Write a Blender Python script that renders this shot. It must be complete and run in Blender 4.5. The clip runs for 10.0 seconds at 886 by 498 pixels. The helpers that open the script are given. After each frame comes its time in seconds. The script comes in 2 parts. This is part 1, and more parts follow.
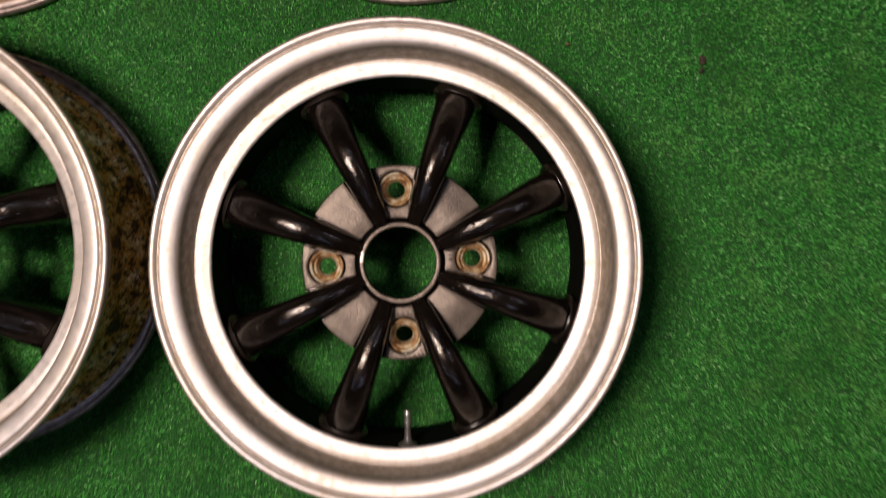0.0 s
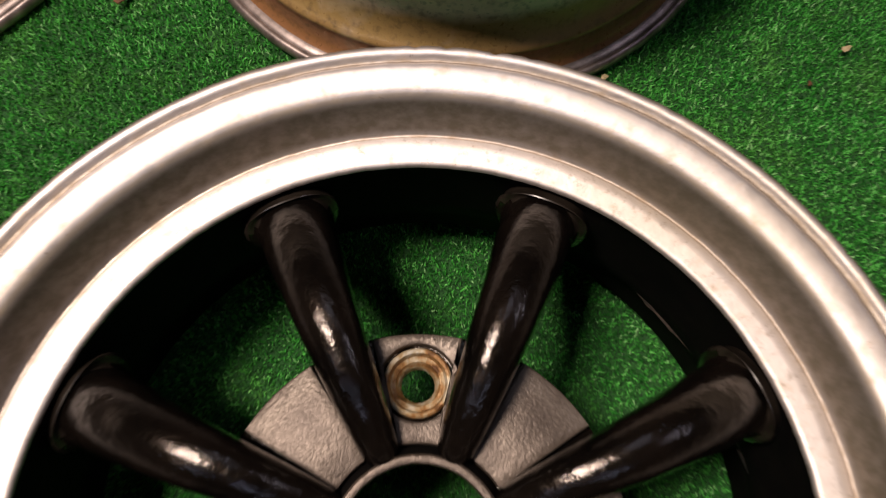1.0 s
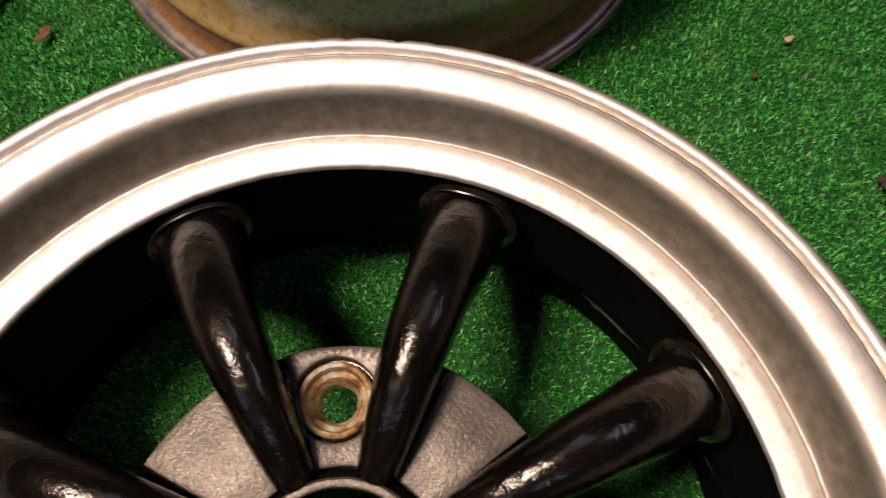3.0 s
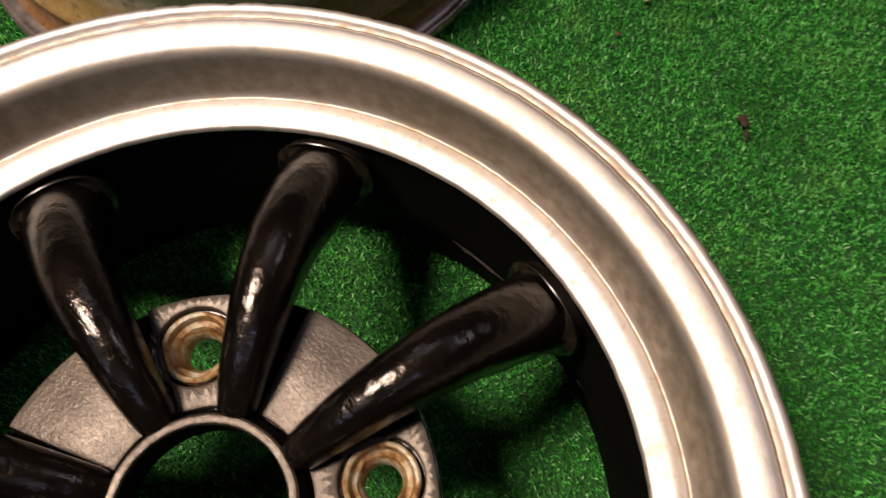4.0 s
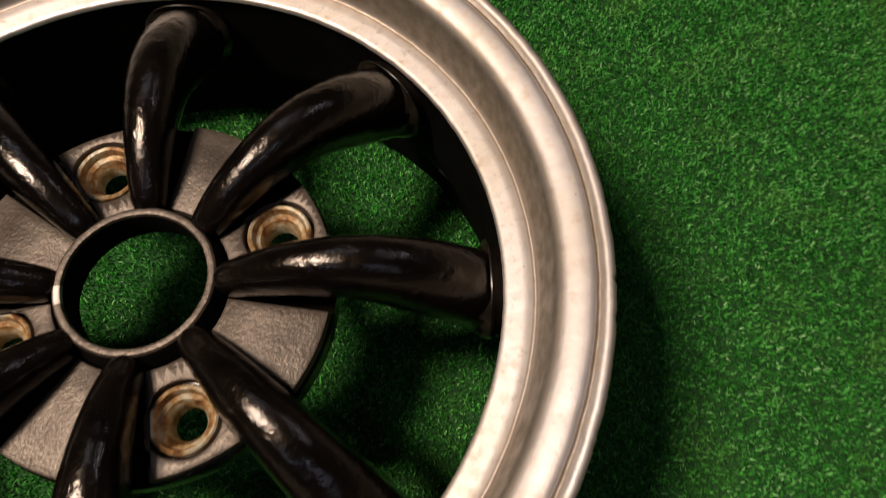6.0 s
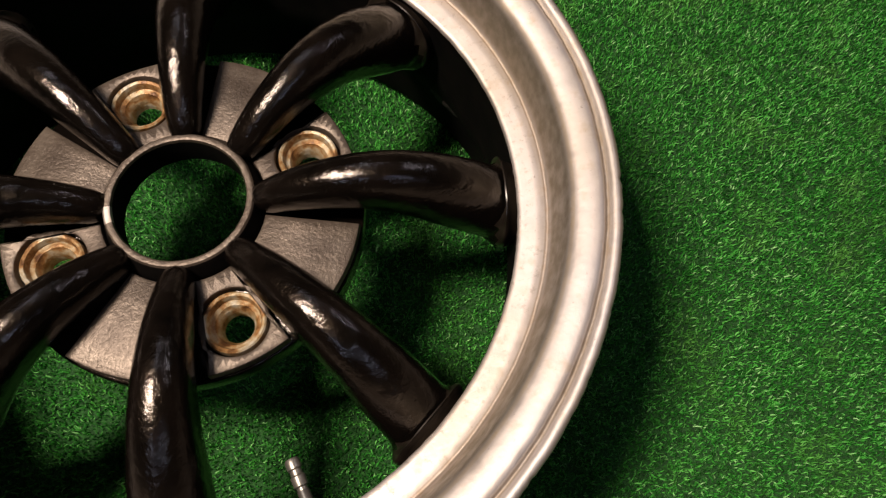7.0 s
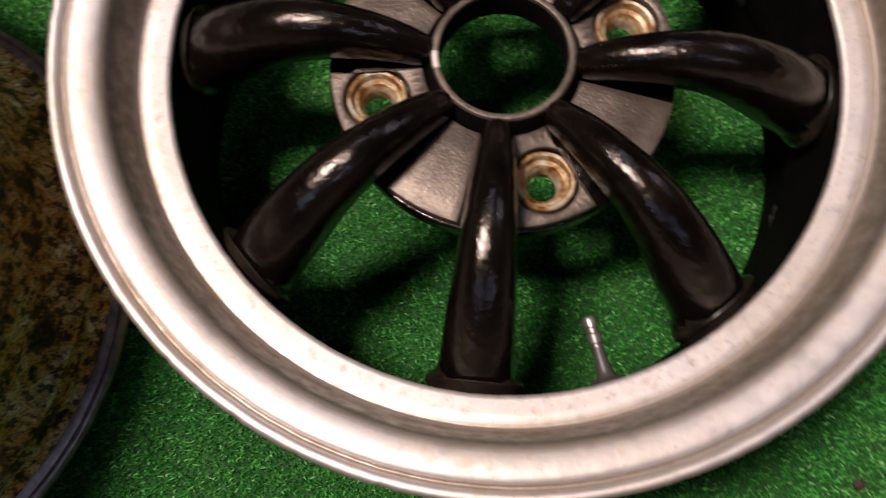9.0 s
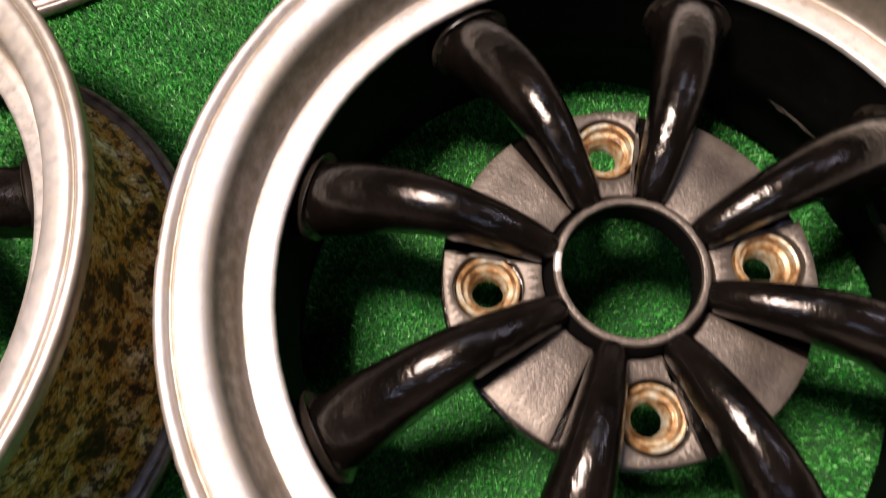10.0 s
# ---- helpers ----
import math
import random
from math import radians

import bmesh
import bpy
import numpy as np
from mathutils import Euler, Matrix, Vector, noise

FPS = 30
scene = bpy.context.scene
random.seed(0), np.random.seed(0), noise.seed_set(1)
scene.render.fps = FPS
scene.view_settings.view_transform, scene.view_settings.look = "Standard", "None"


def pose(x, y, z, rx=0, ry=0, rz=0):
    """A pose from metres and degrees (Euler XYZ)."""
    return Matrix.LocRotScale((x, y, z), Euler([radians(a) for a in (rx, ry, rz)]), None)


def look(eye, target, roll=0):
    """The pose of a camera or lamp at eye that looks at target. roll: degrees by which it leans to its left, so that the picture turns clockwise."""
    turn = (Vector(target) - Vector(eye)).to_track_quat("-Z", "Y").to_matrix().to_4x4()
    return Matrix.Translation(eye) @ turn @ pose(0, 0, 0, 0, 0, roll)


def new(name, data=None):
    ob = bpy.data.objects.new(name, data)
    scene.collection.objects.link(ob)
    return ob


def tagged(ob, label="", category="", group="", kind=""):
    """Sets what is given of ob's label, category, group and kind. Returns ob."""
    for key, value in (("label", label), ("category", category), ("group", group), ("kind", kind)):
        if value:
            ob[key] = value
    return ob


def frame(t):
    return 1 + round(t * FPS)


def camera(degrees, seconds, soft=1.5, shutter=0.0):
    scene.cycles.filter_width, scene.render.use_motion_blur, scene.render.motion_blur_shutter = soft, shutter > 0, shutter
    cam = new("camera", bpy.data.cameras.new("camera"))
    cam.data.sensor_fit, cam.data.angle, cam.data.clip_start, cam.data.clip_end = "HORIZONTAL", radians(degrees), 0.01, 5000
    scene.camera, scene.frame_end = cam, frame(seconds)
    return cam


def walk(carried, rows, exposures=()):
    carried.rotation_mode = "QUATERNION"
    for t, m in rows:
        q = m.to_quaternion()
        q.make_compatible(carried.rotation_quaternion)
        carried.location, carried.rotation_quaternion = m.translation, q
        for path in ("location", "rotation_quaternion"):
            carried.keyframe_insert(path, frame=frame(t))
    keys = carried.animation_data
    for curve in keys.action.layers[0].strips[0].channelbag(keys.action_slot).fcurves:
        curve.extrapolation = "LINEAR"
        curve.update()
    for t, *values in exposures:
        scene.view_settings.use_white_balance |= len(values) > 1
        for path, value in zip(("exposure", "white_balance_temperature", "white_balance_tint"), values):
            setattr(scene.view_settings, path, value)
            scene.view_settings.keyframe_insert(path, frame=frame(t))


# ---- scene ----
cam = camera(63.9, 10.0, soft=1.2, shutter=0.5)
# seconds, eye x, y, z in metres, turn about x, y, z in degrees
ROWS = [
    (0.0, 0.0099, 0.0177, 0.6645, -0.80, -2.52, -3.15),
    (0.3, 0.0154, 0.0244, 0.6077, 3.66, -1.07, -2.88),
    (0.5, 0.0139, 0.0146, 0.5354, 8.93, -0.01, -2.05),
    (0.7, 0.0082, 0.0192, 0.4667, 12.91, -0.38, -1.07),
    (1.0, 0.0027, 0.0258, 0.3822, 17.24, -1.34, -0.85),
    (1.5, 0.0039, 0.0251, 0.3551, 21.17, 0.25, -0.74),
    (2.0, 0.0071, 0.0183, 0.3593, 21.13, 0.15, -1.06),
    (2.2, 0.0089, 0.0191, 0.3597, 20.94, -0.06, -1.42),
    (3.5, 0.0521, -0.0016, 0.3550, 22.36, -0.57, -7.58),
    (4.0, 0.0692, -0.0252, 0.3576, 23.27, -0.87, -10.81),
    (4.5, 0.0748, -0.0445, 0.3591, 23.48, -1.04, -13.97),
    (5.0, 0.0788, -0.0731, 0.3643, 23.66, -1.28, -17.82),
    (5.5, 0.0809, -0.1097, 0.3704, 23.65, 0.18, -21.01),
    (6.8, 0.0286, -0.1607, 0.3900, 23.18, -3.16, -27.99),
    (7.0, 0.0278, -0.1597, 0.3932, 21.51, -2.60, -27.48),
    (7.5, 0.0043, -0.1788, 0.3885, 21.90, -2.17, -27.96),
    (8.0, -0.0285, -0.1819, 0.3823, 20.61, -2.12, -26.84),
    (8.5, -0.0492, -0.1645, 0.3910, 16.33, -0.79, -22.43),
    (9.0, -0.0642, -0.1348, 0.3966, 12.58, 0.80, -16.95),
    (9.5, -0.0707, -0.1165, 0.3908, 16.87, 2.82, -8.13),
    (10.0, -0.0727, -0.0802, 0.3904, 19.31, 1.94, -4.62),
]
# seconds, stops, white balance and tint
EXPOSURES = [(0.0, -0.22, 6100, 17), (1.0, -0.13, 6150, 16), (2.2, 0.03, 6200, 16), (3.5, 0.03, 6300, 14), (4.5, -0.05, 6400, 13), (5.5, -0.42, 6500, 12), (7.0, 0.05, 6400, 13), (7.5, 0.22, 6350, 14), (8.0, 0.15, 6150, 17), (9.0, -0.05, 6000, 19), (10.0, 0.6, 5850, 15)]
walk(cam, [(t, pose(x, y, z, rx, ry, rz)) for t, x, y, z, rx, ry, rz in ROWS], EXPOSURES)

# ---- light: a dim warm room with ceiling lamps above and to the side of the wheels ----
world = bpy.data.worlds.new("room_air")
scene.world = world
world.use_nodes = True
world.node_tree.nodes["Background"].inputs[0].default_value = (0.9, 0.8, 0.7, 1)
world.node_tree.nodes["Background"].inputs[1].default_value = 0.002


def area_lamp(name, eye, target, size_x, size_y, power, color):
    data = bpy.data.lights.new(name, "AREA")
    data.shape, data.size, data.size_y, data.energy, data.color = "RECTANGLE", size_x, size_y, power, color
    ob = new(name, data)
    ob.matrix_world = look(eye, target)
    return ob


area_lamp("hanging_lamp", (-0.36, 0.10, 1.16), (-0.05, 0.02, 0.1), 0.15, 0.25, 23.5, (1.0, 0.86, 0.71))
area_lamp("ceiling_tube_east", (1.75, 0.45, 2.2), (0, 0, 0), 0.04, 0.5, 3.6, (0.88, 0.87, 1.0))
area_lamp("ceiling_tube_west", (-1.3, -1.2, 2.3), (0, 0, 0), 0.5, 0.045, 2.7, (0.62, 0.74, 1.0))
area_lamp("ceiling_tube_south", (0.35, -1.6, 2.3), (0, 0, 0), 0.5, 0.045, 2.7, (0.62, 0.74, 1.0))
area_lamp("ceiling_tube_north", (0.30, 1.1, 2.3), (0.1, 0, 0), 0.42, 0.07, 2.4, (0.78, 0.85, 1.0))


# ---- materials ----
def material(name):
    mat = bpy.data.materials.new(name)
    mat.use_nodes = True
    tree = mat.node_tree
    return mat, tree, tree.nodes["Principled BSDF"]


def node(tree, kind, **inputs):
    nd = tree.nodes.new(kind)
    for key, value in inputs.items():
        nd.inputs[key.replace("_", " ")].default_value = value
    return nd


def coords(tree, scale=(1, 1, 1)):
    tc = tree.nodes.new("ShaderNodeTexCoord")
    mp = tree.nodes.new("ShaderNodeMapping")
    mp.inputs["Scale"].default_value = scale
    tree.links.new(tc.outputs["Object"], mp.inputs["Vector"])
    return mp.outputs["Vector"]


def noise_of(tree, vec, scale, detail=4.0, rough=0.55):
    nd = node(tree, "ShaderNodeTexNoise", Scale=scale, Detail=detail, Roughness=rough)
    tree.links.new(vec, nd.inputs["Vector"])
    return nd.outputs["Fac"]


def ramp(tree, fac, stops):
    nd = tree.nodes.new("ShaderNodeValToRGB")
    els = nd.color_ramp.elements
    while len(els) < len(stops):
        els.new(0.5)
    for el, (p, c) in zip(els, stops):
        el.position = p
        el.color = (*c, 1) if len(c) == 3 else c
    tree.links.new(fac, nd.inputs["Fac"])
    return nd.outputs["Color"]


def grey(v):
    return (v, v, v)


def mix(tree, fac, a, b):
    nd = tree.nodes.new("ShaderNodeMix")
    nd.data_type = "RGBA"
    for sock, value in ((nd.inputs[0], fac), (nd.inputs[6], a), (nd.inputs[7], b)):
        if isinstance(value, (tuple, float, int)):
            sock.default_value = (*value, 1) if isinstance(value, tuple) else value
        else:
            tree.links.new(value, sock)
    return nd.outputs[2]


def bump(tree, shader, height, strength, distance):
    nd = node(tree, "ShaderNodeBump", Strength=strength, Distance=distance)
    tree.links.new(height, nd.inputs["Height"])
    tree.links.new(nd.outputs["Normal"], shader.inputs["Normal"])
    tree.links.new(nd.outputs["Normal"], shader.inputs["Coat Normal"])


def radius_of(tree):
    tc = tree.nodes.new("ShaderNodeTexCoord")
    flat = tree.nodes.new("ShaderNodeVectorMath")
    flat.operation = "MULTIPLY"
    flat.inputs[1].default_value = (1, 1, 0)
    tree.links.new(tc.outputs["Object"], flat.inputs[0])
    ln = tree.nodes.new("ShaderNodeVectorMath")
    ln.operation = "LENGTH"
    tree.links.new(flat.outputs[0], ln.inputs[0])
    return ln.outputs["Value"]


def band(tree, value, middle, half):
    """1 at the middle, falling to 0 half away on both sides."""
    a = node(tree, "ShaderNodeMath")
    a.operation = "SUBTRACT"
    a.inputs[1].default_value = middle
    tree.links.new(value, a.inputs[0])
    b = tree.nodes.new("ShaderNodeMath")
    b.operation = "ABSOLUTE"
    tree.links.new(a.outputs[0], b.inputs[0])
    c = tree.nodes.new("ShaderNodeMapRange")
    c.interpolation_type = "SMOOTHSTEP"
    for key, v in (("From Min", 0.4 * half), ("From Max", half), ("To Min", 1.0), ("To Max", 0.0)):
        c.inputs[key].default_value = v
    tree.links.new(b.outputs[0], c.inputs["Value"])
    return c.outputs["Result"]


def scaled(tree, a, b, k):
    m = tree.nodes.new("ShaderNodeMath")
    m.operation = "MULTIPLY"
    tree.links.new(a, m.inputs[0])
    tree.links.new(b, m.inputs[1])
    n = tree.nodes.new("ShaderNodeMath")
    n.operation = "MULTIPLY"
    n.inputs[1].default_value = k
    tree.links.new(m.outputs[0], n.inputs[0])
    return n.outputs[0]


def machined_metal():
    """Bare turned aluminium: dull bright, with yellowed stains, pits, a fine turning grain and a brown reflection
    painted on the steep wall.
    """
    mat, tree, sh = material("machined_aluminium")
    vec = coords(tree)
    big, small = noise_of(tree, vec, 14, 5), noise_of(tree, vec, 160, 4)
    pits = noise_of(tree, vec, 420, 3, 0.7)
    base = ramp(tree, big, [(0.30, (0.49, 0.42, 0.355)), (0.5, (0.56, 0.49, 0.445)), (0.75, (0.61, 0.555, 0.535))])
    stain = ramp(tree, small, [(0.56, grey(0)), (0.78, grey(0.55))])
    base = mix(tree, stain, base, (0.42, 0.31, 0.2))
    spots = ramp(tree, pits, [(0.675, grey(0)), (0.74, grey(0.5))])
    base = mix(tree, spots, base, (0.16, 0.11, 0.08))
    rad = radius_of(tree)
    crust_reflection = ramp(tree, small, [(0.32, grey(0.72)), (0.6, grey(1.0))])
    # Band at 0.1583: staining plus the room's brown reflection, put into the colour.
    for r0, half, amount, tint in ((0.1741, 0.0014, 0.8, (0.20, 0.145, 0.09)), (0.1550, 0.0013, 0.6, (0.22, 0.145, 0.08)), (0.1583, 0.0028, 0.88, (0.175, 0.145, 0.10)), (0.1612, 0.0009, 0.4, (0.52, 0.40, 0.24)), (0.1797, 0.0017, 0.65, (0.27, 0.20, 0.14))):
        base = mix(tree, scaled(tree, band(tree, rad, r0, half), crust_reflection, amount), base, tint)
    smudge = ramp(tree, noise_of(tree, vec, 48, 6, 0.7), [(0.54, grey(0)), (0.68, grey(0.22))])
    base = mix(tree, smudge, base, (0.34, 0.27, 0.20))
    corroded = ramp(tree, noise_of(tree, vec, 300, 4, 0.7), [(0.56, grey(0)), (0.66, grey(1.0))])
    base = mix(tree, scaled(tree, band(tree, rad, 0.1480, 0.0085), corroded, 0.4), base, (0.22, 0.16, 0.11))
    tree.links.new(base, sh.inputs["Base Color"])
    sh.inputs["Metallic"].default_value = 0.78
    tree.links.new(ramp(tree, small, [(0.3, grey(0.42)), (0.7, grey(0.58))]), sh.inputs["Roughness"])
    bump(tree, sh, pits, 0.12, 0.0006)
    return mat


def worn_edge_metal():
    mat, tree, sh = material("worn_cast_metal")
    vec = coords(tree)
    a, b = noise_of(tree, vec, 60, 5), noise_of(tree, vec, 650, 3, 0.7)
    base = ramp(tree, a, [(0.3, (0.058, 0.041, 0.030)), (0.55, (0.105, 0.079, 0.060)), (0.8, (0.20, 0.160, 0.125))])
    base = mix(tree, ramp(tree, b, [(0.62, grey(0)), (0.72, grey(0.8))]), base, (0.07, 0.05, 0.04))
    tree.links.new(base, sh.inputs["Base Color"])
    sh.inputs["Metallic"].default_value = 0.55
    tree.links.new(ramp(tree, b, [(0.3, grey(0.33)), (0.7, grey(0.50))]), sh.inputs["Roughness"])
    pit = noise_of(tree, vec, 260, 4, 0.65)
    both = tree.nodes.new("ShaderNodeMath")
    both.operation = "ADD"
    tree.links.new(b, both.inputs[0])
    tree.links.new(pit, both.inputs[1])
    bump(tree, sh, both.outputs[0], 0.6, 0.0005)
    return mat


def black_paint():
    """Glossy brushed-on black with an uneven skin, dust and a warm sheen tinted into its reflections."""
    mat, tree, sh = material("glossy_black_paint")
    vec = coords(tree)
    a, b = noise_of(tree, coords(tree, (0.8, 1, 1)), 190, 5, 0.6), noise_of(tree, vec, 30, 4)
    tree.links.new(ramp(tree, b, [(0.4, (0.0015, 0.0012, 0.001)), (0.72, (0.006, 0.004, 0.003))]), sh.inputs["Base Color"])
    tree.links.new(ramp(tree, b, [(0.35, grey(0.17)), (0.7, grey(0.25))]), sh.inputs["Roughness"])
    sh.inputs["Specular IOR Level"].default_value = 0.19
    # Brown tint: the warm room's sheen is put into the paint's own reflection.
    sh.inputs["Specular Tint"].default_value = (1.0, 0.72, 0.50, 1)
    sh.inputs["Coat Weight"].default_value = 0.5
    tree.links.new(ramp(tree, a, [(0.35, grey(0.09)), (0.7, grey(0.17))]), sh.inputs["Coat Roughness"])
    bump(tree, sh, a, 0.68, 0.0009)
    return mat


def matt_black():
    mat, tree, sh = material("matt_black_paint")
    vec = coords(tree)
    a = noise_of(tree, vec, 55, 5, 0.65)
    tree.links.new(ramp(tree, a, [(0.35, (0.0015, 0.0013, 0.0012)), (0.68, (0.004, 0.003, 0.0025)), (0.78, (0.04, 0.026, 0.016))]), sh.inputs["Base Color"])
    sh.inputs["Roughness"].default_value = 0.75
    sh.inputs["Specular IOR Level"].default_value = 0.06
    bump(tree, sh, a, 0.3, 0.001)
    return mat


def rusty_washer():
    mat, tree, sh = material("rust_stained_seat")
    vec = coords(tree)
    a, b = noise_of(tree, vec, 105, 6, 0.65), noise_of(tree, vec, 420, 3)
    base = ramp(tree, a, [(0.36, (0.10, 0.042, 0.014)), (0.44, (0.30, 0.15, 0.05)), (0.51, (0.40, 0.29, 0.16)), (0.58, (0.48, 0.41, 0.30)), (0.72, (0.54, 0.49, 0.42))])
    tree.links.new(base, sh.inputs["Base Color"])
    sh.inputs["Metallic"].default_value = 0.35
    tree.links.new(ramp(tree, b, [(0.3, grey(0.35)), (0.7, grey(0.6))]), sh.inputs["Roughness"])
    bump(tree, sh, b, 0.6, 0.0008)
    return mat


def stained_barrel(name, stops, metal, rough, scale):
    mat, tree, sh = material(name)
    vec = coords(tree)
    a, b = noise_of(tree, vec, scale, 6, 0.62), noise_of(tree, vec, scale * 2.6, 6, 0.68)
    base = ramp(tree, a, stops)
    base = mix(tree, ramp(tree, b, [(0.51, grey(0)), (0.56, grey(0.88))]), base, (0.020, 0.013, 0.006))
    tree.links.new(base, sh.inputs["Base Color"])
    sh.inputs["Metallic"].default_value = metal
    tree.links.new(ramp(tree, b, [(0.3, grey(rough)), (0.7, grey(rough + 0.2))]), sh.inputs["Roughness"])
    sh.inputs["Specular IOR Level"].default_value = 0.25
    bump(tree, sh, b, 0.4, 0.0012)
    return mat


def banded_barrel(name, low, middle, high):
    """Rust near the flange, a stained slope above it and duller metal in the well."""
    mat, tree, sh = material(name)
    vec = coords(tree)
    a, b = noise_of(tree, vec, 30, 5, 0.6), noise_of(tree, vec, 170, 4, 0.65)
    tc = tree.nodes.new("ShaderNodeTexCoord")
    sep = tree.nodes.new("ShaderNodeSeparateXYZ")
    tree.links.new(tc.outputs["Object"], sep.inputs[0])
    wav = node(tree, "ShaderNodeMath")
    wav.operation = "MULTIPLY_ADD"
    wav.inputs[1].default_value = 0.008
    tree.links.new(a, wav.inputs[0])
    tree.links.new(sep.outputs["Z"], wav.inputs[2])
    mr = tree.nodes.new("ShaderNodeMapRange")
    mr.inputs["From Min"].default_value, mr.inputs["From Max"].default_value = 0.0, 0.1
    tree.links.new(wav.outputs[0], mr.inputs["Value"])
    base = ramp(tree, mr.outputs["Result"], [(0.22, low), (0.36, low), (0.42, middle), (0.55, middle), (0.64, high)])
    base = mix(tree, ramp(tree, b, [(0.50, grey(0)), (0.72, grey(0.6))]), base, (0.06, 0.035, 0.015))
    base = mix(tree, ramp(tree, a, [(0.58, grey(0)), (0.72, grey(0.4))]), base, (0.55, 0.42, 0.30))
    tree.links.new(base, sh.inputs["Base Color"])
    sh.inputs["Metallic"].default_value = 0.3
    tree.links.new(ramp(tree, b, [(0.3, grey(0.24)), (0.7, grey(0.46))]), sh.inputs["Roughness"])
    bump(tree, sh, b, 0.35, 0.0008)
    return mat


def turf_blade():
    mat, tree, sh = material("synthetic_turf_blades")
    geo = tree.nodes.new("ShaderNodeNewGeometry")
    vec = coords(tree)
    patch = noise_of(tree, vec, 9, 3)
    base = ramp(tree, geo.outputs["Random Per Island"], [(0.0, (0.007, 0.060, 0.008)), (0.35, (0.032, 0.225, 0.026)), (0.7, (0.080, 0.43, 0.056)), (0.92, (0.18, 0.61, 0.125)), (1.0, (0.40, 0.74, 0.30))])
    base = mix(tree, ramp(tree, patch, [(0.34, grey(0.55)), (0.50, grey(0.0))]), base, (0.022, 0.15, 0.014))
    base = mix(tree, ramp(tree, noise_of(tree, vec, 26, 4), [(0.52, grey(0.0)), (0.72, grey(0.38))]), base, (0.19, 0.46, 0.09))
    tree.links.new(base, sh.inputs["Base Color"])
    sh.inputs["Roughness"].default_value = 0.36
    sh.inputs["Specular IOR Level"].default_value = 0.28
    return mat


def turf_back():
    mat, tree, sh = material("turf_backing")
    vec = coords(tree)
    a, b = noise_of(tree, vec, 420, 4, 0.7), noise_of(tree, vec, 9, 3)
    base = ramp(tree, a, [(0.35, (0.005, 0.033, 0.005)), (0.58, (0.017, 0.102, 0.012)), (0.78, (0.048, 0.20, 0.030))])
    tree.links.new(base, sh.inputs["Base Color"])
    sh.inputs["Roughness"].default_value = 0.7
    bump(tree, sh, a, 0.8, 0.004)
    return mat


def plain(name, color, rough=0.6, metal=0.0, var=0.25, scale=40):
    mat, tree, sh = material(name)
    a = noise_of(tree, coords(tree), scale, 4)
    dark = tuple(c * (1 - var) for c in color)
    tree.links.new(ramp(tree, a, [(0.3, dark), (0.7, color)]), sh.inputs["Base Color"])
    sh.inputs["Roughness"].default_value, sh.inputs["Metallic"].default_value = rough, metal
    return mat


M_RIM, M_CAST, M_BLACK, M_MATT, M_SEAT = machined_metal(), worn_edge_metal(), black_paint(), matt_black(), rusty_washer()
M_MOSS = stained_barrel("mossy_weathered_barrel", [(0.38, (0.040, 0.024, 0.010)), (0.44, (0.21, 0.115, 0.030)), (0.475, (0.72, 0.36, 0.06)), (0.51, (0.24, 0.145, 0.035)), (0.55, (0.80, 0.54, 0.22)), (0.60, (0.34, 0.23, 0.085)), (0.66, (0.90, 0.74, 0.48))], 0.0, 0.46, 70)
# The last colour holds extra red to cancel green light bounced off the turf.
M_OLIVE = banded_barrel("olive_stained_barrel", (0.27, 0.125, 0.05), (0.32, 0.205, 0.075), (0.86, 0.66, 0.52))
M_BROWN = banded_barrel("brown_stained_barrel", (0.42, 0.26, 0.17), (0.12, 0.07, 0.035), (0.22, 0.15, 0.09))
M_LIP = plain("dull_scuffed_flange", (0.44, 0.35, 0.31), 0.40, 0.8, 0.6, 120)
# Collar bead: its highlight is put into a lighter, browner black.
M_COLLAR = plain("lightened_black_edge", (0.030, 0.022, 0.016), 0.30, 0.3, 0.7, 90)
M_EDGE = plain("rubbed_bare_edge", (0.34, 0.28, 0.225), 0.36, 0.7, 0.75, 260)
M_TURF, M_BACK = turf_blade(), turf_back()
M_RUBBER = plain("grey_valve_rubber", (0.050, 0.042, 0.036), 0.45)
M_CAP = plain("worn_valve_brass", (0.32, 0.29, 0.25), 0.35, 0.8, 0.3, 300)
M_WALL = plain("brown_wall_panel", (0.13, 0.09, 0.058), 0.7, 0, 0.2, 3)
M_CEIL = plain("brown_ceiling_panel", (0.06, 0.048, 0.036), 0.8, 0, 0.1, 3)
M_LEAF = plain("dry_brown_leaf", (0.16, 0.06, 0.02), 0.7, 0, 0.5, 300)
M_DARKLEAF = plain("dark_dead_leaf", (0.05, 0.025, 0.014), 0.8, 0, 0.5, 300)
M_MARK = plain("dull_brown", (0.036, 0.022, 0.013), 0.9, 0, 0.7, 400)
M_CHIP = plain("pale_wood_chip", (0.50, 0.38, 0.20), 0.7, 0, 0.3, 300)


# ---- mesh helpers ----
def mesh_of(name, bm, mats, smooth=True, sharp=35):
    me = bpy.data.meshes.new(name)
    bmesh.ops.recalc_face_normals(bm, faces=bm.faces)
    if smooth:
        for fc in bm.faces:
            fc.smooth = True
        for ed in bm.edges:
            if len(ed.link_faces) == 2 and ed.calc_face_angle(0) > radians(sharp):
                ed.smooth = False
    bm.to_mesh(me)
    bm.free()
    for m in mats:
        me.materials.append(m)
    return me


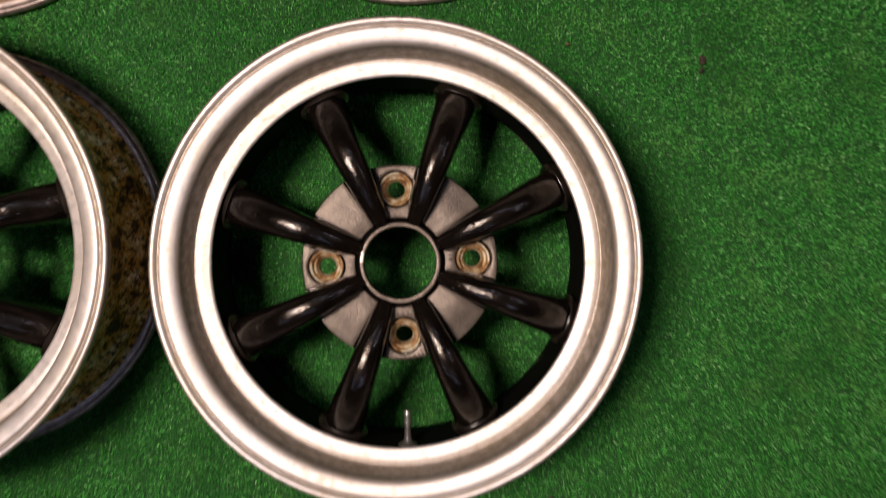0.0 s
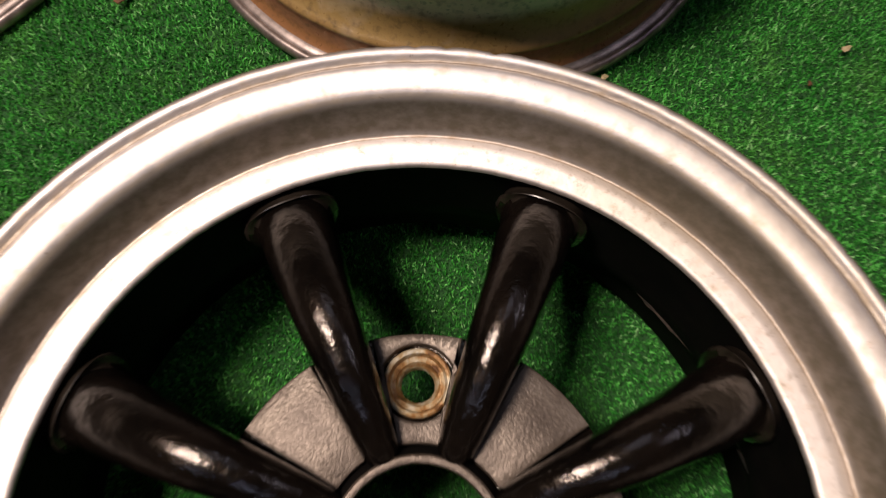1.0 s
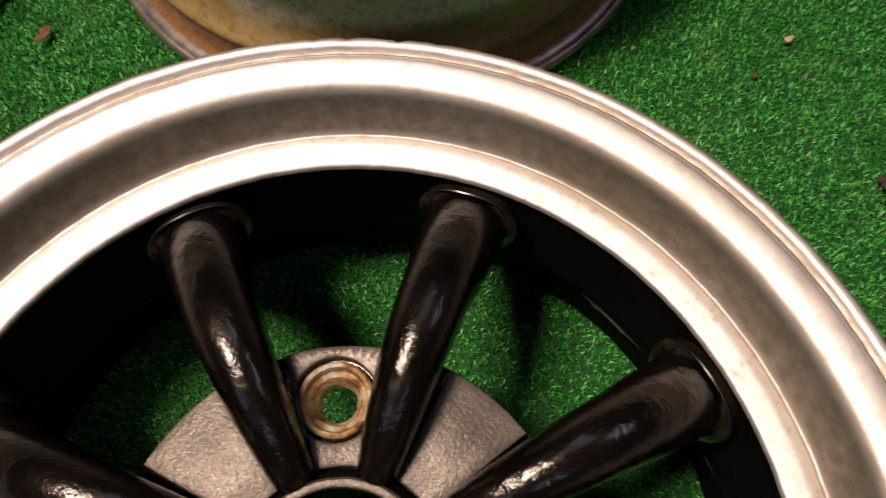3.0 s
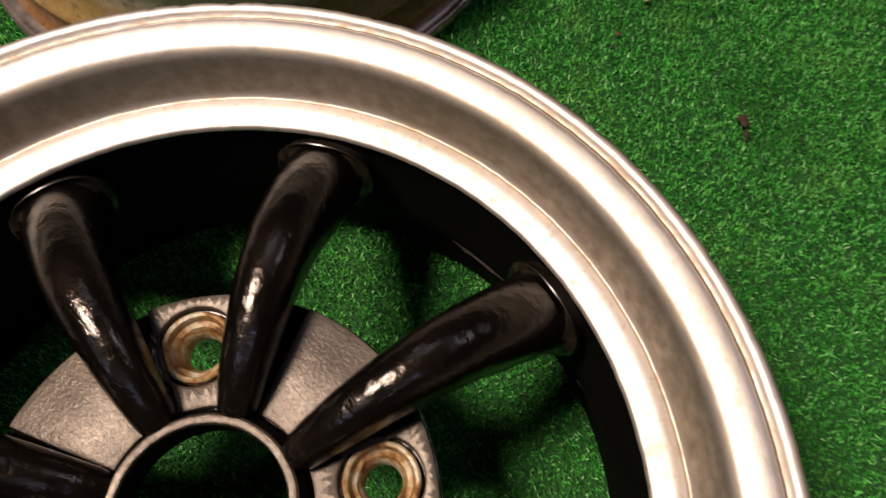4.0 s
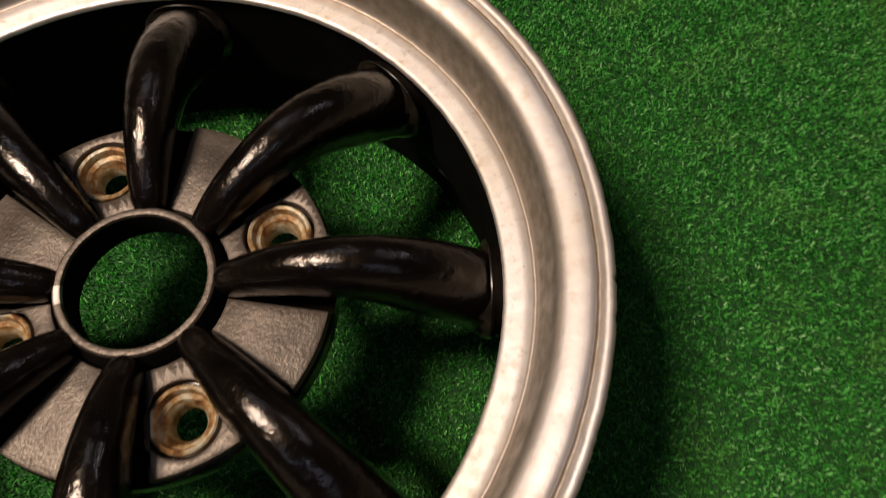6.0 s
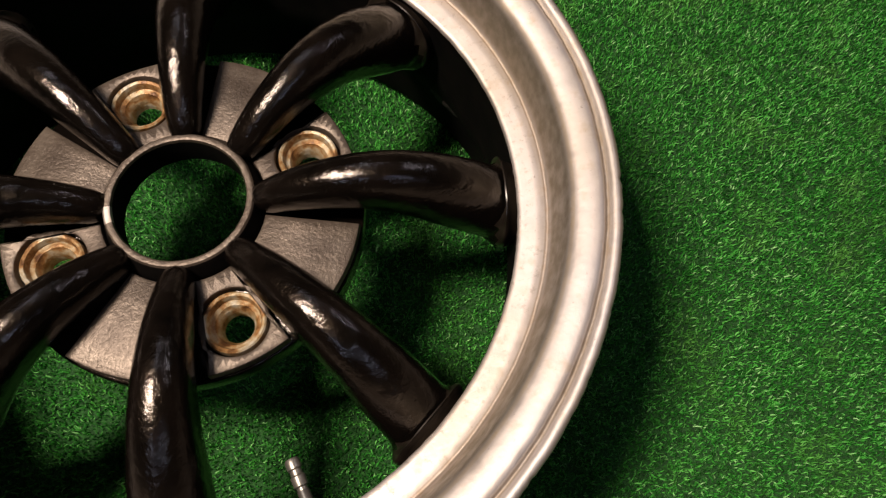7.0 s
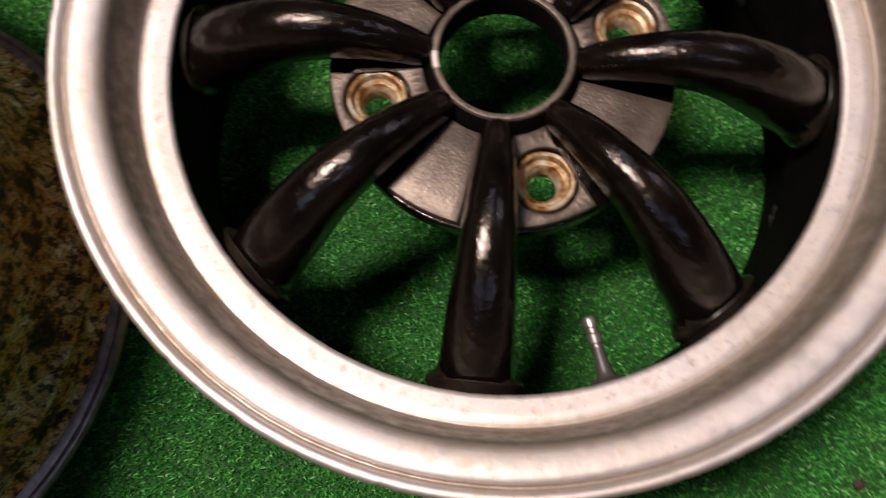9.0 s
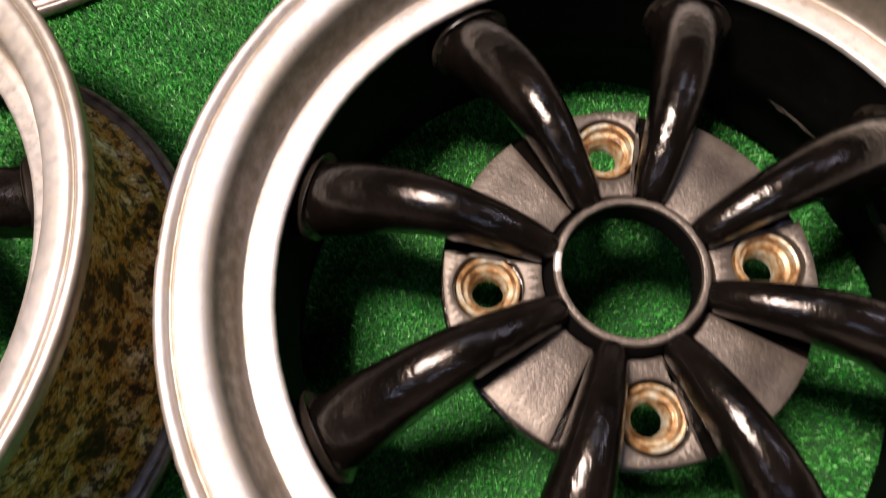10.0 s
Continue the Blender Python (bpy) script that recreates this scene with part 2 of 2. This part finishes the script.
def part(name, me, parent, m=None, label=""):
    ob = new(name, me)
    ob.parent = parent
    if m is not None:
        ob.matrix_basis = m
    if label:
        ob["label"] = label
    return ob


def revolve(profile, segs, closed=False, wobble=0.0, seed=0, index=None, nicks=()):
    """Turns (r, z) pairs round z. index(i): the material of the faces after profile point i."""
    bm = bmesh.new()
    rings = []
    for i, (r, z) in enumerate(profile):
        ring = []
        for k in range(segs):
            a = 2 * math.pi * k / segs
            d = wobble * noise.noise((math.cos(a) * 40 + seed, math.sin(a) * 40, i * 0.04)) if wobble else 0
            e = 0.0
            if nicks and r > 0.1780:
                e = sum(deep * max(0, 1 - abs((math.degrees(a) - at + 180) % 360 - 180) / wide) for at, wide, deep in nicks)
                e += 0.00018 * abs(noise.noise((math.cos(a) * 130, math.sin(a) * 130, i * 0.8)))
            ring.append(bm.verts.new(((r + d - e) * math.cos(a), (r + d - e) * math.sin(a), z + d * 0.6 - e * 0.2)))
        rings.append(ring)
    n = len(rings)
    for i in range(n if closed else n - 1):
        p, q = rings[i], rings[(i + 1) % n]
        for k in range(segs):
            fc = bm.faces.new((p[k], p[(k + 1) % segs], q[(k + 1) % segs], q[k]))
            if index:
                fc.material_index = index(i)
    return bm


def slab(outlines, z0, z1, bevel=0.0):
    """A plate from an outer outline and holes, lists of (x, y), between two heights."""
    bm = bmesh.new()
    edges = []
    for loop in outlines:
        vs = [bm.verts.new((x, y, z1)) for x, y in loop]
        edges += [bm.edges.new((vs[i], vs[(i + 1) % len(vs)])) for i in range(len(vs))]
    bmesh.ops.triangle_fill(bm, use_beauty=True, use_dissolve=False, edges=edges)
    res = bmesh.ops.extrude_face_region(bm, geom=bm.faces[:])
    low = [v for v in res["geom"] if isinstance(v, bmesh.types.BMVert)]
    bmesh.ops.translate(bm, verts=low, vec=(0, 0, z0 - z1))
    if bevel:
        rim = [e for e in bm.edges if all(v.co.z > z1 - 1e-6 for v in e.verts) and any(abs(fc.normal.z) < 0.5 or fc.calc_center_median().z < z1 - 1e-4 for fc in e.link_faces)]
        bmesh.ops.bevel(bm, geom=rim, offset=bevel, segments=2, affect="EDGES", profile=0.5)
    return bm


def worn_edges(bm):
    """The bevelled top edges of a plate take the second material."""
    bm.normal_update()
    for fc in bm.faces:
        fc.material_index = 1 if 0.25 < fc.normal.z < 0.93 else 0
    return bm


def circle(cx, cy, r, n):
    return [(cx + r * math.cos(2 * math.pi * k / n), cy + r * math.sin(2 * math.pi * k / n)) for k in range(n)]


def sector(r0, r1, half, n=10):
    out = [(r1 * math.cos(a), r1 * math.sin(a)) for a in np.linspace(-half, half, n)]
    return out + [(r0 * math.cos(a), r0 * math.sin(a)) for a in np.linspace(half, -half, 5)]


# ---- the wheel: a 13-inch eight-spoke alloy with four bolt holes, lying face up ----
BOLT_R = 0.05715
LIFT = 0.012
FACE = [(0.1790, 0.1262), (0.1798, 0.1285), (0.1802, 0.1325), (0.1800, 0.1345), (0.1792, 0.1354), (0.1778, 0.1357), (0.1764, 0.1354), (0.1755, 0.1345),
        (0.1746, 0.1330), (0.1737, 0.1330), (0.1730, 0.1340), (0.1720, 0.1345), (0.1705, 0.1345), (0.1688, 0.1342), (0.1670, 0.1338), (0.1652, 0.1332), (0.1634, 0.1325), (0.1618, 0.1316), (0.1606, 0.1301),
        (0.1597, 0.1276), (0.1590, 0.1235), (0.1581, 0.1180), (0.1572, 0.1125), (0.1563, 0.1097), (0.1555, 0.1086), (0.1547, 0.1083), (0.1538, 0.1088),
        (0.1500, 0.1078), (0.1450, 0.1068), (0.1436, 0.1064), (0.1430, 0.1056), (0.1430, 0.1040)]
INNER = [(0.1430, 0.1160), (0.1440, 0.1130), (0.1448, 0.1070), (0.1452, 0.0700), (0.1462, 0.0580), (0.1510, 0.0480), (0.1535, 0.0330), (0.1545, 0.0160), (0.1570, 0.0085), (0.1640, 0.0050), (0.1740, 0.0042)]
OUTER = [(0.1790, 0.1382), (0.1780, 0.1375), (0.1700, 0.1365), (0.1672, 0.1335), (0.1662, 0.1240), (0.1655, 0.1180), (0.1640, 0.1150), (0.1600, 0.1090), (0.1560, 0.1000), (0.1550, 0.0880),
         (0.1550, 0.0640), (0.1556, 0.0540), (0.1600, 0.0430), (0.1640, 0.0375), (0.1662, 0.0365), (0.1668, 0.0340), (0.1655, 0.0320), (0.1662, 0.0200), (0.1675, 0.0165), (0.1705, 0.0145)]
BACK_LIP = [(0.1705, 0.0145), (0.1740, 0.0142), (0.1754, 0.0130), (0.1764, 0.0136), (0.1788, 0.0130), (0.1800, 0.0105), (0.1799, 0.0075), (0.1785, 0.0050), (0.1740, 0.0042)]
SPOKE = [(0.0322, 0.1008, 0.0022, 0.0026), (0.0326, 0.1012, 0.0042, 0.0048), (0.0335, 0.1019, 0.0058, 0.0064), (0.0350, 0.1029, 0.0066, 0.0072), (0.0370, 0.1041, 0.0071, 0.0078), (0.0430, 0.1072, 0.0078, 0.0088), (0.0500, 0.1098, 0.0086, 0.0101), (0.0580, 0.1120, 0.0094, 0.0113),
         (0.0660, 0.1133, 0.0101, 0.0125), (0.0740, 0.1138, 0.0108, 0.0136), (0.0820, 0.1134, 0.0115, 0.0145), (0.0910, 0.1117, 0.0122, 0.0153), (0.1000, 0.1082, 0.0129, 0.0160), (0.1090, 0.1031, 0.0141, 0.0166), (0.1180, 0.0971, 0.0148, 0.0172), (0.1250, 0.0919, 0.0152, 0.0172),
         (0.1305, 0.0881, 0.0155, 0.0172), (0.1318, 0.0874, 0.0158, 0.0173), (0.1332, 0.0867, 0.0162, 0.0176), (0.1342, 0.0862, 0.0170, 0.0182), (0.1350, 0.0858, 0.0182, 0.0190), (0.1357, 0.0855, 0.0193, 0.0198), (0.1366, 0.0851, 0.0202, 0.0204), (0.1377, 0.0845, 0.0206, 0.0207),
         (0.1389, 0.0839, 0.0205, 0.0206), (0.1400, 0.0833, 0.0199, 0.0200), (0.1410, 0.0829, 0.0190, 0.0192), (0.1460, 0.0804, 0.0186, 0.0186)]


def spoke_mesh():
    bm, segs, rings = bmesh.new(), 24, []
    for i, (r, z, w, h) in enumerate(SPOKE):
        r0, z0 = SPOKE[max(i - 1, 0)][:2]
        r1, z1 = SPOKE[min(i + 1, len(SPOKE) - 1)][:2]
        t = Vector((r1 - r0, 0, z1 - z0)).normalized()
        up = Vector((-t.z, 0, t.x))
        if r > 0.132:
            k = min(1, (r - 0.132) / 0.006)
            up = up.lerp(Vector((0, 0, 1)), k).normalized()
        ring = []
        for s in range(segs):
            a = 2 * math.pi * s / segs
            ca, sa = math.cos(a), math.sin(a)
            ca, sa = math.copysign(abs(ca) ** 0.9, ca), math.copysign(abs(sa) ** 0.9, sa)
            p = Vector((r, 0, z)) + Vector((0, 1, 0)) * (w * ca) + up * (h * sa)
            ring.append(bm.verts.new(p))
        rings.append(ring)
    for p, q in zip(rings, rings[1:]):
        for s in range(segs):
            fc = bm.faces.new((p[s], p[(s + 1) % segs], q[(s + 1) % segs], q[s]))
            # The collar's underside goes matt to stay dark: shade put into the paint.
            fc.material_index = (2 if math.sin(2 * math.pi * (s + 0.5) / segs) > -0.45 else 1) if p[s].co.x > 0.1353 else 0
    bm.faces.new(rings[0])
    bm.faces.new(rings[-1])
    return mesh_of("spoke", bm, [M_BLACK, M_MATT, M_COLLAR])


def hub_ring_mesh():
    prof = [(0.0282, 0.0900), (0.0276, 0.1060), (0.0281, 0.1074), (0.0289, 0.1077), (0.0304, 0.1075), (0.0312, 0.1067), (0.0318, 0.1040), (0.0335, 0.1000), (0.0345, 0.0950), (0.0345, 0.0900)]
    bm = revolve(prof, 96, closed=True, wobble=0.0002, index=lambda i: 0 if 1 <= i <= 4 else 1)
    for fc in bm.faces:
        c = fc.calc_center_median()
        if fc.material_index == 0 and 163 < math.degrees(math.atan2(c.y, c.x)) % 360 < 178:
            fc.material_index = 2
    return mesh_of("hub_ring", bm, [M_CAST, M_MATT, M_RIM])


lug_at = [(BOLT_R * math.cos(k * math.pi / 2), BOLT_R * math.sin(k * math.pi / 2)) for k in range(4)]
SEAT = [(0.0132, 0.0850), (0.0132, 0.0975), (0.0130, 0.0987), (0.0123, 0.0993), (0.0113, 0.0988), (0.0107, 0.0972), (0.0104, 0.0955), (0.0094, 0.0949), (0.0086, 0.0945), (0.0077, 0.0925), (0.0068, 0.0908), (0.0066, 0.0850)]
NICKS = [(80.3, 0.9, 0.0013), (82.0, 0.7, 0.0006)] + [(random.uniform(0, 360), random.uniform(0.25, 0.6), random.uniform(0.0002, 0.0006)) for _ in range(70)]
MESH = {
    "rim": mesh_of("rim", revolve(FACE, 480, wobble=0.00020, nicks=NICKS), [M_RIM], sharp=60),
    "inner": mesh_of("inner_barrel", revolve(INNER, 128), [M_MATT]),
    "lip": mesh_of("back_flange", revolve(BACK_LIP, 192, wobble=0.0006, seed=5), [M_LIP], sharp=60),
    "spoke": spoke_mesh(),
    "disc": mesh_of("hub_disc", slab([circle(0, 0, 0.0768, 96), circle(0, 0, 0.0335, 64)] + [circle(x, y, 0.0130, 32) for x, y in lug_at], 0.0840, 0.0945, 0.0012), [M_BLACK]),
    "pad": mesh_of("plain_pad", worn_edges(slab([sector(0.0348, 0.0757, radians(12.6))], 0.0930, 0.1000, 0.0012)), [M_CAST, M_EDGE]),
    "lug_pad": mesh_of("bolt_pad", worn_edges(slab([sector(0.0348, 0.0757, radians(13.2)), circle(BOLT_R, 0, 0.0145, 40)], 0.0930, 0.1000, 0.0012)), [M_CAST, M_EDGE]),
    "seat": mesh_of("bolt_seat", revolve(SEAT, 40, closed=True, wobble=0.00015), [M_SEAT]),
    "ring": hub_ring_mesh(),
}
STEM = [(0.0001, -0.006), (0.0074, -0.006), (0.0080, -0.002), (0.0078, 0.0004), (0.0070, 0.0014), (0.0052, 0.0020), (0.0038, 0.0034), (0.0031, 0.0058), (0.0027, 0.0090), (0.0025, 0.0125), (0.0024, 0.0150), (0.0001, 0.0150)]
CAP = [(0.0001, 0.0145), (0.0021, 0.0145), (0.0021, 0.0162), (0.0029, 0.0168), (0.0030, 0.0204), (0.0024, 0.0211), (0.0024, 0.0230), (0.0030, 0.0236), (0.0030, 0.0264), (0.0025, 0.0275), (0.0001, 0.0277)]
MESH["stem"] = mesh_of("valve_stem", revolve(STEM, 20), [M_RUBBER])
MESH["cap"] = mesh_of("valve_cap", revolve(CAP, 20), [M_CAP])


def wheel(x, y, turn, barrel_mat, label):
    top = tagged(new("wheel"), label, "car wheel", "wheels laid out on the turf")
    top.matrix_world = pose(x, y, 0, 0, 0, turn)
    top.empty_display_size = 0.1
    up = pose(0, 0, LIFT)
    part("rim", MESH["rim"], top, up)
    part("inner_barrel", MESH["inner"], top, None, "black painted barrel wall")
    part("outer_barrel", mesh_of("outer_barrel", revolve(OUTER, 192), [barrel_mat], sharp=60), top, None, "stained and weathered outer barrel")
    part("back_flange", MESH["lip"], top, None, "dull scuffed metal flange")
    hub = part("hub", MESH["disc"], top, up)
    for k in range(4):
        turn_k = pose(0, 0, 0, 0, 0, 90 * k)
        pad = part("bolt_pad", MESH["lug_pad"], hub, turn_k, "worn bare cast metal pad")
        part("bolt_seat", MESH["seat"], hub, turn_k @ pose(BOLT_R, 0, 0), "rust-stained stepped bolt seat")
        part("plain_pad", MESH["pad"], hub, pose(0, 0, 0, 0, 0, 90 * k + 45), "worn bare cast metal pad")
    part("hub_ring", MESH["ring"], top, up, "bare-edged centre bore ring")
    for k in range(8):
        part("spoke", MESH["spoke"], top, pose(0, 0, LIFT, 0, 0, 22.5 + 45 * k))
    base, tip = Vector(VALVE[0]), Vector(VALVE[1])
    valve = part("valve_stem", MESH["stem"], top, Matrix.Translation(base) @ (tip - base).to_track_quat("Z", "Y").to_matrix().to_4x4(), "grey rubber tyre valve")
    part("valve_cap", MESH["cap"], valve, None, "worn metal valve tip")
    return top


VALVE = ((-0.0020, -0.1440, 0.1064), (-0.001, -0.1166, 0.1072))

# ---- the room ----
def box(name, lo, hi, mat, label, category):
    bm = bmesh.new()
    bmesh.ops.create_cube(bm, size=1, matrix=Matrix.Translation([(a + b) / 2 for a, b in zip(lo, hi)]) @ Matrix.Diagonal([b - a for a, b in zip(lo, hi)] + [1]))
    return tagged(new(name, mesh_of(name, bm, [mat], smooth=False)), label, category, "", "structure")


R = 2.2
box("floor", (-R, -R, -0.12), (R, R, 0.0), M_BACK, "green synthetic turf backing laid on the floor", "floor")
box("ceiling", (-R, -R, 2.4), (R, R, 2.5), M_CEIL, "plain dark brown ceiling", "ceiling")
box("wall_north", (-R - 0.1, R, -0.12), (R + 0.1, R + 0.1, 2.5), M_WALL, "plain brown wall", "wall")
box("wall_south", (-R - 0.1, -R - 0.1, -0.12), (R + 0.1, -R, 2.5), M_WALL, "plain brown wall", "wall")
box("wall_east", (R, -R, -0.12), (R + 0.1, R, 2.5), M_WALL, "plain brown wall", "wall")
box("wall_west", (-R - 0.1, -R, -0.12), (-R, R, 2.5), M_WALL, "plain brown wall", "wall")

# ---- the wheels ----
wheel(0.0, 0.0, 0, M_MOSS, "bright-lipped alloy wheel with eight glossy black spokes, face up")
wheel(-0.3873, 0.0301, -8.5, M_MOSS, "alloy wheel with mossy brown weathered barrel, black spokes")
wheel(0.0255, 0.4125, 20, M_OLIVE, "alloy wheel with olive-stained metal barrel on the turf")
wheel(-0.3697, 0.4152, 10, M_BROWN, "alloy wheel with brown-stained barrel and pale flange")


# ---- debris on the turf, dried blotches and a painted lit edge inside the barrel ----
def flake(name, x, y, z, length, width, turn, mat, label, seed):
    rng = random.Random(seed)
    bm = bmesh.new()
    n = 9
    top, low = [], []
    for k in range(n):
        a = 2 * math.pi * k / n
        r = 1 + rng.uniform(-0.35, 0.25)
        px, py = math.cos(a) * length / 2 * r, math.sin(a) * width / 2 * r
        up = 0.18 * width * rng.uniform(-0.5, 1)
        top.append(bm.verts.new((px, py, up + 0.0008)))
        low.append(bm.verts.new((px, py, up)))
    ct, cl = bm.verts.new((0, 0, 0.0018)), bm.verts.new((0, 0, 0.0006))
    for k in range(n):
        j = (k + 1) % n
        bm.faces.new((ct, top[k], top[j]))
        bm.faces.new((cl, low[j], low[k]))
        bm.faces.new((top[k], low[k], low[j], top[j]))
    ob = tagged(new(name, mesh_of(name, bm, [mat], smooth=False)), label, "debris", "debris on the turf")
    ob.matrix_world = pose(x, y, z, rng.uniform(-14, 14), rng.uniform(-14, 14), turn)
    return ob


flake("dead_leaf", 0.2905, 0.1705, 0.0075, 0.009, 0.007, 70, M_DARKLEAF, "small dark dead leaf curled on the turf", 3)
flake("leaf_stalk", 0.2895, 0.1610, 0.0070, 0.0075, 0.003, 80, M_DARKLEAF, "short dark leaf stalk lying on the turf", 4)
flake("dry_leaf", -0.1805, 0.3057, 0.0075, 0.012, 0.007, 60, M_LEAF, "small orange-brown dry leaf on the turf", 5)
flake("wood_chip", 0.2626, 0.2689, 0.0075, 0.007, 0.004, 20, M_CHIP, "tiny pale wood chip on the turf", 6)
flake("wood_chip", 0.1111, 0.2485, 0.0075, 0.007, 0.004, 40, M_CHIP, "tiny pale wood chip on the turf", 7)
flake("leaf_crumb", 0.1652, 0.1907, 0.0065, 0.005, 0.003, 10, M_LEAF, "tiny brown leaf crumb on the turf", 8)
flake("leaf_crumb", 0.2367, 0.2454, 0.0065, 0.005, 0.0025, 80, M_LEAF, "tiny brown leaf crumb on the turf", 9)
flake("dead_leaf", 0.1266, -0.2337, 0.0060, 0.007, 0.005, 0, M_DARKLEAF, "small dark dead leaf curled on the turf", 10)


def barrel_mark(a0, a1, z0, z1, tilt, seed, label):
    """A thin uneven brown layer on the inside of the barrel, between two angles and heights."""
    bm = bmesh.new()
    n, m, grid = 22, 7, []
    for i in range(n + 1):
        row = []
        for j in range(m + 1):
            u, v = i / n, j / m
            edge = noise.noise((u * 6, v * 3, seed))
            a = radians(a0 + (a1 - a0) * u + 1.2 * edge)
            z = z0 + (z1 - z0) * (v + 0.35 * noise.noise((u * 5, seed, v))) + tilt * (u - 0.5)
            wall = 0.1452 + max(0.0, 0.070 - z) * 0.0833 if z > 0.058 else 0.1462 + (0.058 - z) * 0.40
            thick = 0.0016 * max(0.0, math.sin(math.pi * u) * math.sin(math.pi * v)) * (1 + edge)
            r = wall + 0.0006 - thick - (0.0004 if 0 < i < n and 0 < j < m else 0)
            row.append(bm.verts.new((r * math.cos(a), r * math.sin(a), z)))
        grid.append(row)
    for i in range(n):
        for j in range(m):
            bm.faces.new((grid[i][j], grid[i + 1][j], grid[i + 1][j + 1], grid[i][j + 1]))
    me = mesh_of("brown_mark", bm, [M_MARK])
    return tagged(new("brown_mark", me), label, "adhesive", "dried smears inside the wheel barrel")


# Long streak: the barrel step's lit edge, put in as a brown strip.
barrel_mark(30, 46, 0.0525, 0.0575, 0.006, 3, "long brown streak painted for the lit edge inside the wheel barrel")
barrel_mark(8, 17, 0.034, 0.056, 0.0, 5, "dried brown adhesive blotch inside the wheel barrel")
barrel_mark(-42, -36, 0.036, 0.060, 0.0, 8, "dried brown adhesive patch inside the wheel barrel")


# ---- turf: short curled plastic blades ----
def turf(name, x0, x1, y0, y1, count, seed, height, width):
    rng = np.random.default_rng(seed)
    x, y = rng.uniform(x0, x1, count), rng.uniform(y0, y1, count)
    az = rng.uniform(0, 2 * np.pi, count)
    lean_az = rng.uniform(0, 2 * np.pi, count) + 0.6 * np.sin(x * 31 + 2.2 * np.sin(y * 23))
    h = height * rng.uniform(0.55, 1.1, count)
    lean = h * rng.uniform(0.15, 0.85, count)
    w = width * rng.uniform(0.7, 1.2, count) / 2
    sx, sy = np.cos(az) * w, np.sin(az) * w
    lx, ly = np.cos(lean_az) * lean, np.sin(lean_az) * lean
    co = np.empty((count, 5, 3))
    co[:, 0] = np.c_[x - sx, y - sy, np.zeros(count)]
    co[:, 1] = np.c_[x + sx, y + sy, np.zeros(count)]
    co[:, 2] = np.c_[x + sx + lx * 0.35, y + sy + ly * 0.35, h * 0.62]
    co[:, 3] = np.c_[x - sx + lx * 0.35, y - sy + ly * 0.35, h * 0.62]
    co[:, 4] = np.c_[x + lx, y + ly, h * 0.95]
    b = (np.arange(count) * 5)[:, None]
    loops = np.concatenate([b + [0, 1, 2, 3], b + [3, 2, 4]], 1).ravel()
    starts = ((np.arange(count) * 7)[:, None] + [0, 4]).ravel()
    me = bpy.data.meshes.new(name)
    me.vertices.add(count * 5)
    me.vertices.foreach_set("co", co.ravel())
    me.loops.add(count * 7)
    me.loops.foreach_set("vertex_index", loops)
    me.polygons.add(count * 2)
    me.polygons.foreach_set("loop_start", starts)
    me.update(calc_edges=True)
    me.validate()
    me.materials.append(M_TURF)
    return tagged(new(name, me), "short curled green synthetic turf blades", "turf", "", "stuff")


turf("turf", -0.48, 0.60, -0.45, 0.50, 880000, 1, 0.0038, 0.00074)
